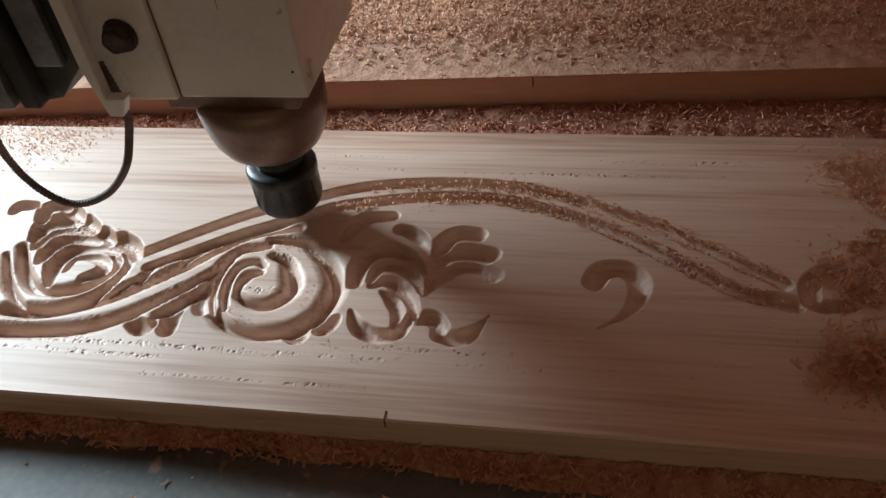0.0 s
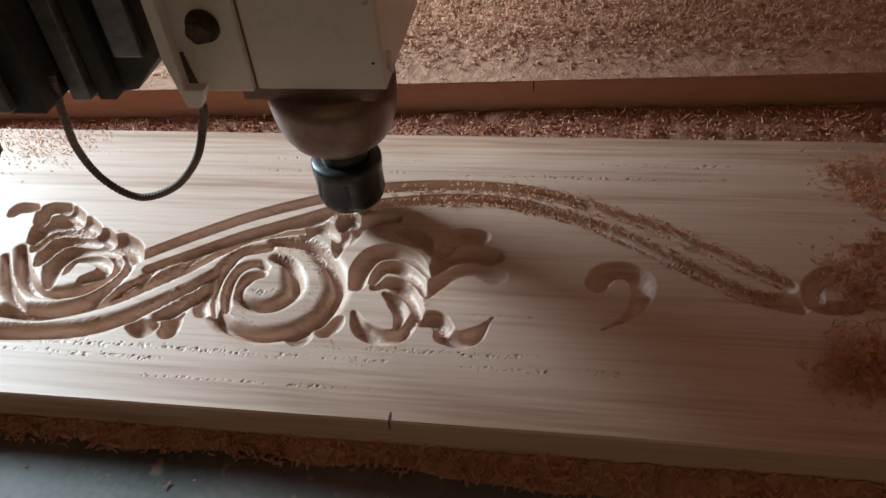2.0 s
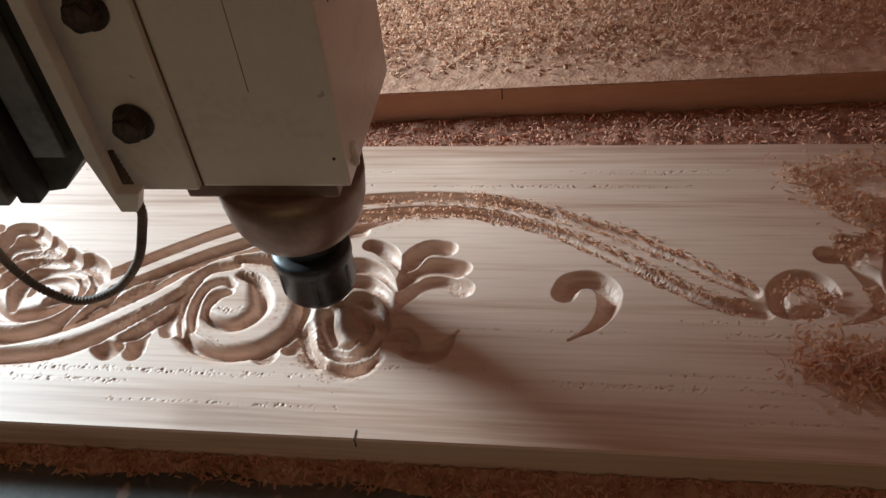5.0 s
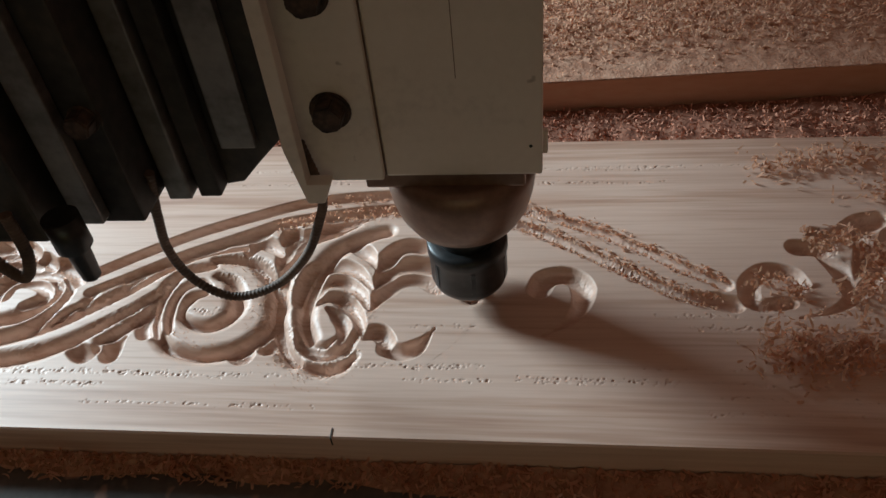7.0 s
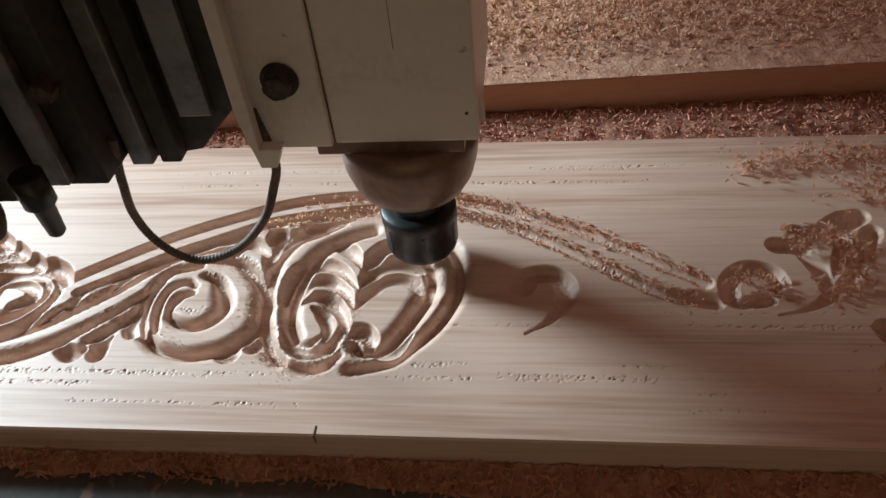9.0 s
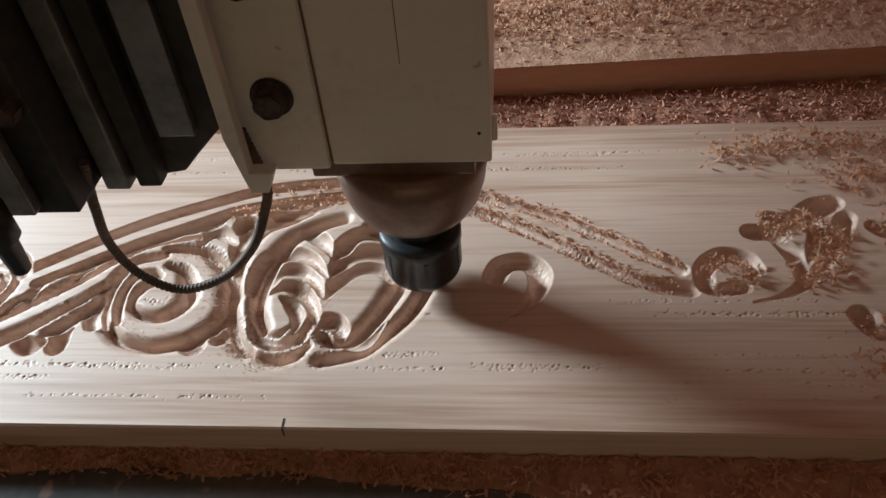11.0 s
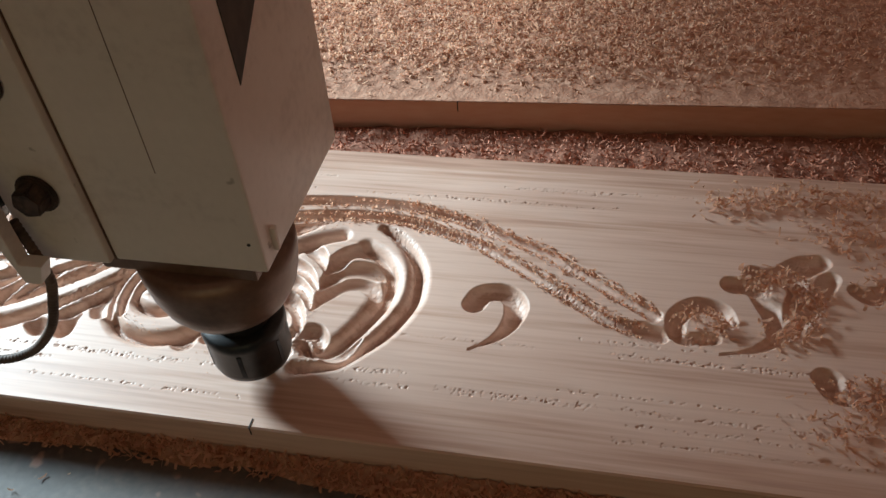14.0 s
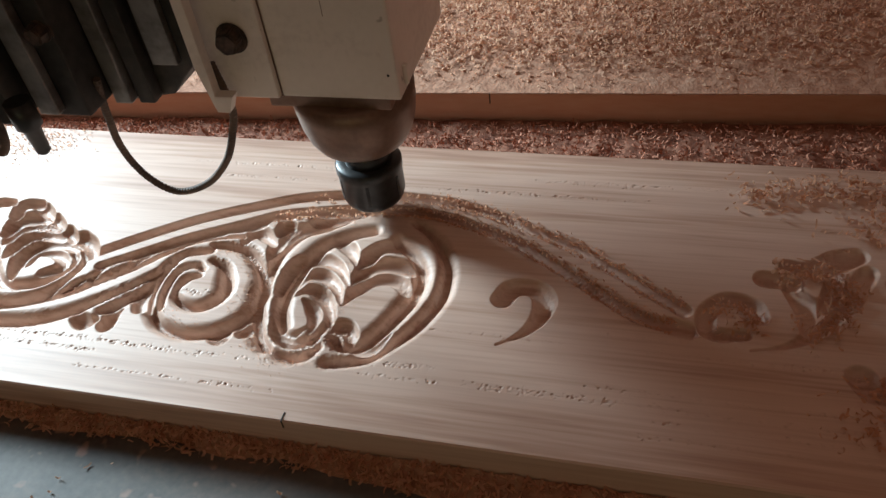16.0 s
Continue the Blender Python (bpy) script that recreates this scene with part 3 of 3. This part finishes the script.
def strewn(points, n, spread, length, width, label, lift=0.0016, flat=0.5, rim=0.0, floor=-0.0016):
    """Chips scattered about a curve, or along both rims of a cut that follows it."""
    line = spline(points)
    k = rng.integers(1, len(line) - 1, n)
    way = line[k + 1] - line[k - 1]
    way = way / np.linalg.norm(way, axis=1)[:, None] * rng.choice([-rim, rim], n)[:, None]
    px, py = line[k, 0] - way[:, 1] + rng.normal(0, spread, n), line[k, 1] + way[:, 0] + rng.normal(0, spread, n)
    ok = (py > 0.003) & (py < 0.219)
    px, py = px[ok], py[ok]
    pz = np.maximum(surface(px, py), floor) + rng.uniform(0.0003, lift, len(px))
    return shavings("wood_shavings", px, py, pz, length, width, flat, label)


edge_fuzz = "torn wood fibres along the freshly cut channel"
strewn([(34, 167), (58, 163), (77, 157), (99, 147), (122, 136), (144, 122), (167, 106), (183, 95)], 693, 0.0011, 0.0021, 0.0010, edge_fuzz, 0.0014, 0.8, 0.0038)
strewn([(16, 155), (42, 153), (62, 147), (86, 138), (110, 123), (132, 108), (149, 96), (164, 87), (179, 83)], 891, 0.0011, 0.0021, 0.0010, edge_fuzz, 0.0014, 0.8, 0.0038)
strewn([(-60, 140), (-36, 147), (-10, 152), (16, 154)], 217, 0.0011, 0.0021, 0.0010, edge_fuzz, 0.0014, 0.8, 0.0038)
strewn([(-40, 160), (0, 166), (40, 165)], 88, 0.0011, 0.0021, 0.0010, edge_fuzz, 0.0014, 0.8, 0.0038)
fibre = "short pale fibres torn up inside the carving"
for way, count, spread in (
    ([(-90, 108), (-70, 104), (-52, 96), (-46, 80), (-52, 62)], 420, 0.0045),
    ([(-96, 60), (-84, 50), (-66, 48)], 200, 0.0040),
    ([(-28, 100), (-14, 106), (0, 96), (4, 80)], 300, 0.0045),
    ([(-20, 88), (-8, 86), (2, 70), (4, 56)], 260, 0.0040),
    ([(-44, 60), (-34, 44), (-18, 36), (0, 38)], 320, 0.0045),
    ([(-225, 130), (-205, 120), (-185, 110), (-168, 100)], 380, 0.0040),
    ([(-240, 84), (-222, 62), (-195, 54)], 260, 0.0040),
    ([(-150, 88), (-120, 106), (-100, 118)], 160, 0.0025),
    ([(-72, 124), (-50, 130), (-25, 138), (0, 148)], 420, 0.0045),
    ([(28, 122), (38, 108), (42, 94), (36, 90)], 160, 0.0035),
):
    strewn(way, int(count * 0.8), spread, 0.0008, 0.00045, fibre, 0.0004, 0.7, 0.0, -0.02)
patch = "loose heap of pinkish shavings on the carved board"
strewn([(232, 125), (250, 128), (262, 118), (255, 98), (240, 86)], 322, 0.0045, 0.0050, 0.0013, patch, 0.0050, 0.7)
strewn([(195, 92), (206, 101), (217, 93), (205, 83)], 124, 0.0030, 0.0040, 0.0012, patch, 0.0035, 0.7)
strewn([(215, 184), (240, 192), (275, 195), (320, 198)], 384, 0.0080, 0.0050, 0.0013, patch, 0.0060, 0.7)
strewn([(270, 160), (300, 170), (340, 165), (380, 172)], 372, 0.0100, 0.0050, 0.0013, patch, 0.0060, 0.7)
strewn([(262, 60), (275, 54), (300, 60)], 161, 0.0055, 0.0048, 0.0013, patch, 0.0050, 0.7)
strewn([(290, 123), (306, 128), (335, 108), (305, 88), (315, 73)], 322, 0.0070, 0.0048, 0.0013, patch, 0.0050, 0.7)
strewn([(330, 40), (380, 90), (400, 150)], 558, 0.0220, 0.0050, 0.0013, patch, 0.0060, 0.7)
strewn([(250, 38), (285, 30), (320, 28)], 186, 0.0080, 0.0045, 0.0012, patch, 0.0035, 0.6)
# clumps that the air blows off the board while the bit works
drift = "clump of pinkish shavings blown off the carved board"
blown = [
    (7.35, strewn([(195, 45), (212, 52), (228, 48), (245, 56)], 558, 0.0085, 0.0052, 0.0013, drift, 0.0075, 0.8)),
    (4.9, strewn([(188, 33), (205, 36), (235, 34)], 260, 0.0065, 0.0050, 0.0013, drift, 0.0060, 0.8)),
    (5.6, strewn([(232, 180), (240, 165), (255, 150), (268, 135)], 384, 0.0085, 0.0050, 0.0013, drift, 0.0060, 0.8)),
    (3.3, strewn([(205, 108), (225, 112), (215, 92), (235, 100)], 347, 0.0080, 0.0050, 0.0013, drift, 0.0060, 0.8)),
]
crumb = "fine sawdust crumbs on the pale board"
strewn([(-330, 205), (-290, 200), (-250, 205)], 900, 0.014, 0.0016, 0.0008, crumb, 0.0012)


# ---- the router head (its origin on the bit's axis, at the board's surface) ----
head = tagged(new("cnc_router_head"), "cream router spindle head with black collet nut and dust hose", "router head")
side = [(-0.027, 0.0955), (0.064, 0.0955), (0.064, 0.62), (-0.027, 0.62)]
housing = part("housing", prism(side, -0.0272, 0.0358, 0.0012, "x"), PAINT, head, "cream painted spindle housing")
part("seam", box(0.0040, 0.0043, -0.02715, -0.0265, 0.14, 0.62), CAP, housing, "thin dark joint")
part("seam", box(-0.0277, -0.0272, -0.0273, -0.0265, 0.0955, 0.62), CAP, housing, "thin dark joint")
part("screw_hole", lathe([(0.0007, 0), (0.0007, 0.0004)], 12), DARK, housing).matrix_basis = pose(0.0312, -0.0269, 0.1095, 90)
part("vent_slot", prism([(-0.011, 0.1665), (0.026, 0.195), (0.026, 0.25), (-0.014, 0.25)], 0.0350, 0.0362, 0.0003, "x"), DARK, housing, "dark side opening")
part("cable_clip", box(0.0353, 0.0380, -0.018, -0.015, 0.099, 0.110, 0.001), PAINT, housing)
part("mounting_plate", box(-0.0610, -0.0276, -0.0305, 0.03, 0.0962, 0.62, 0.001), PAINT, head, "cream mounting plate")
# Two unseen pieces added behind the head to keep window light off the right.
part("gantry_saddle", box(-0.19, -0.06, 0.1005, 0.26, 0.165, 0.60, 0.003), DARK, head, "unseen dark block added to shade the right side")
part("slide_plate", box(-0.16, -0.030, 0.0645, 0.10, 0.104, 0.62, 0.002), DARK, head, "unseen dark plate added behind the housing for shade")
part("flange", box(-0.0372, 0.029, -0.0245, 0.032, 0.0875, 0.0956, 0.0012), CAP, head, "brown flange under the housing")
part("spindle_cap", lathe([(0.012, 0.049), (0.0170, 0.049), (0.0215, 0.0505), (0.0262, 0.0545), (0.0298, 0.0610), (0.0320, 0.0690), (0.0332, 0.0780), (0.0334, 0.0875), (0.030, 0.0885)]), CAP, head, "rounded bronze-grey spindle nose")
part("shaft", lathe([(0.0135, 0.032), (0.0135, 0.0495)]), BLACK, head)
nut_profile = [(0.0105, 0.0100), (0.0165, 0.0100), (0.0180, 0.0120), (0.0190, 0.0155), (0.0190, 0.0310), (0.0196, 0.0320), (0.0196, 0.0365), (0.0186, 0.0380), (0.0125, 0.0380)]
collet_nut = part("collet_nut", lathe(nut_profile), BLACK, head, "black slotted collet nut")
for k in range(6):
    a = math.pi * k / 3 + 0.2
    part("slot", box(-0.0010, 0.0010, -0.0005, 0.0002, 0.0160, 0.0300), BLACK, collet_nut).matrix_basis = Matrix.Rotation(a, 4, "Z") @ Matrix.Translation((0, 0.0190, 0))
part("collet", lathe([(0.0062, 0.0080), (0.0098, 0.0080), (0.0105, 0.0103)]), STEEL, head)
part("router_bit", lathe([(0.0006, -0.004), (0.0024, -0.001), (0.0030, 0.004), (0.0030, 0.016)]), STEEL, head, "steel carving bit")


def lump_bolt(x, y, z, r):
    bm = bmesh.new()
    bmesh.ops.create_cone(bm, cap_ends=True, segments=6, radius1=r, radius2=r * 0.93, depth=0.007, matrix=pose(0, 0, 0, 90))
    bmesh.ops.create_cone(bm, cap_ends=True, segments=24, radius1=r * 1.25, radius2=r * 1.2, depth=0.002, matrix=pose(0, 0.0035, 0, 90))
    bmesh.ops.bevel(bm, geom=list(bm.edges), offset=0.0007, segments=2, affect="EDGES")
    ob = part("bolt", bm, GREASE, head, "greasy rusted hexagon bolt")
    ob.matrix_basis = pose(x, y, z, 0, 20, 0)


for z in (0.1302, 0.176, 0.245, 0.32):
    lump_bolt(-0.0435, -0.035, z, 0.0066)
bracket = [(-0.0610, 0.62), (-0.0610, 0.121), (-0.0565, 0.0955), (-0.0495, 0.0955), (-0.0455, 0.1050), (-0.0550, 0.1050), (-0.0550, 0.62)]
part("bracket", prism(bracket, -0.0440, -0.0375, 0.0006), PAINT, head, "cream bracket that holds the hose")
block = [(-0.118, 0.62), (-0.118, 0.097), (-0.112, 0.094), (-0.085, 0.0985), (-0.078, 0.106), (-0.063, 0.121), (-0.063, 0.62)]
part("carriage_block", prism(block, -0.033, 0.0, 0.001), DARK, head, "dark carriage block")
part("strip", box(-0.088, -0.074, -0.0375, -0.0332, 0.118, 0.62, 0.0006), STEEL, head, "dull steel strip")
part("rail", box(-0.101, -0.092, -0.042, -0.0332, 0.098, 0.62, 0.001), DARK, head, "dark guide rail")
part("strip", box(-0.112, -0.1025, -0.046, -0.0332, 0.100, 0.62, 0.0008), STEEL, head, "dull steel strip")
side_block = [(-0.142, 0.62), (-0.142, 0.108), (-0.137, 0.104), (-0.1135, 0.104), (-0.1135, 0.62)]
part("carriage_block", prism(side_block, -0.064, -0.03, 0.001), DARK, head, "dark carriage block")
lump_bolt(-0.119, -0.067, 0.150, 0.0052)
part("strip", box(-0.137, -0.126, -0.070, -0.0642, 0.108, 0.62, 0.0008), STEEL, head, "dull steel strip")
part("motor_plate", prism([(-0.25, 0.62), (-0.25, 0.15), (-0.215, 0.12), (-0.175, 0.108), (-0.1425, 0.108), (-0.1425, 0.62)], -0.080, -0.03, 0.0015), DARK, head, "black motor plate")
part("cable_gland", lathe([(0.0020, 0.101), (0.0034, 0.1025), (0.0042, 0.115), (0.0062, 0.117), (0.0062, 0.130)], 20, -0.124, -0.091), BLACK, head, "black cable gland")


def tube(points, r, ribs):
    """A corrugated tube along a curve."""
    line = spline([(x * 1000, z * 1000) for x, y, z in points], 0.0004)
    ys = np.interp(np.linspace(0, 1, len(line)), np.linspace(0, 1, len(points)), [p[1] for p in points])
    bm = bmesh.new()
    rings, n = [], 12
    for i in range(len(line)):
        a, b = line[max(0, i - 1)], line[min(len(line) - 1, i + 1)]
        d = (b - a) / np.linalg.norm(b - a)
        rr = r * (1 + 0.09 * math.sin(i * ribs))
        rings.append([bm.verts.new((line[i][0] - d[1] * rr * math.cos(w), ys[i] + rr * math.sin(w), line[i][1] + d[0] * rr * math.cos(w))) for w in (2 * math.pi * k / n for k in range(n))])
    for p, q in zip(rings, rings[1:]):
        for k in range(n):
            bm.faces.new((p[k], p[(k + 1) % n], q[(k + 1) % n], q[k])).smooth = True
    bm.faces.new(rings[0]), bm.faces.new(rings[-1])
    bmesh.ops.recalc_face_normals(bm, faces=bm.faces)
    return bm


part("hose", tube([(-0.0575, -0.034, 0.118), (-0.053, -0.036, 0.094), (-0.0575, -0.036, 0.078), (-0.067, -0.036, 0.059), (-0.084, -0.037, 0.042), (-0.105, -0.039, 0.036), (-0.120, -0.041, 0.049), (-0.1235, -0.045, 0.070), (-0.119, -0.049, 0.092), (-0.112, -0.052, 0.118)], 0.0020, 1.25), RUBBER, head, "thin dark corrugated hose in a hanging loop")
part("hose", tube([(-0.150, -0.084, 0.125), (-0.151, -0.084, 0.105), (-0.158, -0.084, 0.094), (-0.166, -0.084, 0.105), (-0.168, -0.084, 0.125)], 0.0022, 1.9), RUBBER, head, "short dark hose loop")


# an unseen beam added to shade the boards' right side: the head slides on it away from the front, and it slides along
# the bed
gantry = tagged(new("unseen_gantry_beam"), "unseen dark gantry beam that shades the boards", "machine gantry")
part("beam", box(-0.20, -0.065, 0.30, 1.00, 0.175, 0.40, 0.004), DARK, gantry)
part("post", box(-0.19, -0.075, 0.955, 1.035, -THICK, 0.174, 0.003), DARK, gantry)
part("rail", box(-0.15, -0.13, 0.30, 1.00, 0.400, 0.412, 0.001), STEEL, gantry, "dull steel guide rail")


# ---- what moves ----
HEAD_ROWS = [
    (0, -0.0804, 0.1355), (0.1, -0.0847, 0.1270), (0.3, -0.0822, 0.1151), (0.5, -0.0703, 0.1308), (0.7, -0.0552, 0.1310),
    (0.9, -0.0537, 0.1237), (1, -0.0834, 0.1350), (1.1, -0.0719, 0.1390), (1.3, -0.0648, 0.1427), (1.5, -0.0582, 0.1330),
    (1.6, -0.0570, 0.1391), (1.8, -0.0517, 0.1452), (2, -0.0469, 0.1439), (2.2, -0.0373, 0.1421), (2.4, -0.0422, 0.1468),
    (2.5, -0.0357, 0.1512), (2.6, -0.0022, 0.1537), (2.8, 0.0107, 0.1488), (3, 0.0080, 0.1424), (3.2, -0.0079, 0.1335),
    (3.4, -0.0271, 0.1162), (3.5, -0.0283, 0.1055), (3.7, -0.0306, 0.0798), (3.9, -0.0236, 0.0566), (4, -0.0190, 0.0540),
    (4.1, -0.0158, 0.0578), (4.2, -0.0121, 0.0603), (4.7, -0.0241, 0.0690), (5.2, -0.0342, 0.0957), (5.7, -0.0312, 0.1264),
    (6, -0.0116, 0.1486), (6.3, 0.0149, 0.1569), (6.4, 0.0252, 0.1507), (6.5, 0.0343, 0.1474), (6.6, 0.0424, 0.1353),
    (6.8, 0.0534, 0.1109), (7, 0.0565, 0.0896), (7.2, 0.0499, 0.0659), (7.4, 0.0374, 0.0492), (7.5, 0.0286, 0.0384),
    (7.6, 0.0181, 0.0384), (7.8, 0.0048, 0.0475), (8, 0.0116, 0.0566), (8.2, 0.0166, 0.0614), (8.4, 0.0277, 0.0500),
    (8.5, 0.0323, 0.0544), (8.6, 0.0357, 0.0620), (8.8, 0.0446, 0.0822), (9, 0.0386, 0.1135), (9.1, 0.0314, 0.1249),
    (9.3, 0.0110, 0.1348), (9.4, 0.0048, 0.1401), (9.5, 0.0106, 0.1416), (9.6, 0.0252, 0.1345), (9.7, 0.0328, 0.1316),
    (10.2, 0.0486, 0.1083), (10.9, 0.0553, 0.0888), (11.4, 0.0591, 0.0837), (11.8, 0.0600, 0.0847), (11.9, 0.0571, 0.0965),
    (12, 0.0563, 0.1096), (12.2, 0.0373, 0.1273), (12.3, 0.0279, 0.1383), (12.4, 0.0225, 0.1403), (12.5, 0.0165, 0.1567),
    (12.6, 0.0058, 0.1510), (12.8, -0.0130, 0.1432), (13, -0.0274, 0.1338), (13.2, -0.0381, 0.1086), (13.3, -0.0434, 0.0978),
    (13.4, -0.0456, 0.0868), (13.5, -0.0435, 0.0742), (13.6, -0.0443, 0.0635), (13.7, -0.0388, 0.0559), (13.8, -0.0293, 0.0424),
    (14, -0.0078, 0.0346), (14.2, -0.0051, 0.0470), (14.3, -0.0067, 0.0524), (14.4, -0.0062, 0.0558), (14.5, -0.0083, 0.0634),
    (14.6, -0.0135, 0.0633), (14.8, -0.0280, 0.0746), (15, -0.0263, 0.0651), (15.2, -0.0319, 0.0909), (15.4, -0.0281, 0.1110),
    (15.5, -0.0205, 0.1273), (15.7, 0.0032, 0.1351), (15.9, 0.0081, 0.1401), (16, 0.0028, 0.1565),
]


def motions():
    walk(head, [(t, pose(x, y, 0)) for t, x, y in HEAD_ROWS])
    walk(gantry, [(t, pose(x, 0, 0)) for t, x, y in HEAD_ROWS])
    # each clump lifts a little, drifts off over the board's end and settles on the bed
    for when, clump in blown:
        lifted, settled = pose(0.16, -0.04, 0.012), pose(0.42, -0.27, -THICK)
        walk(clump, [(0, pose(0, 0, 0)), (when, pose(0, 0, 0)), (when + 0.3, lifted), (when + 0.8, settled), (16, settled)])
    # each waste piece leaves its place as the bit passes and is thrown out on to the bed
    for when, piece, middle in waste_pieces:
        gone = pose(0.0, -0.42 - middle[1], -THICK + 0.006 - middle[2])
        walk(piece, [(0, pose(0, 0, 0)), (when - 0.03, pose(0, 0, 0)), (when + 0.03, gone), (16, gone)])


motions()
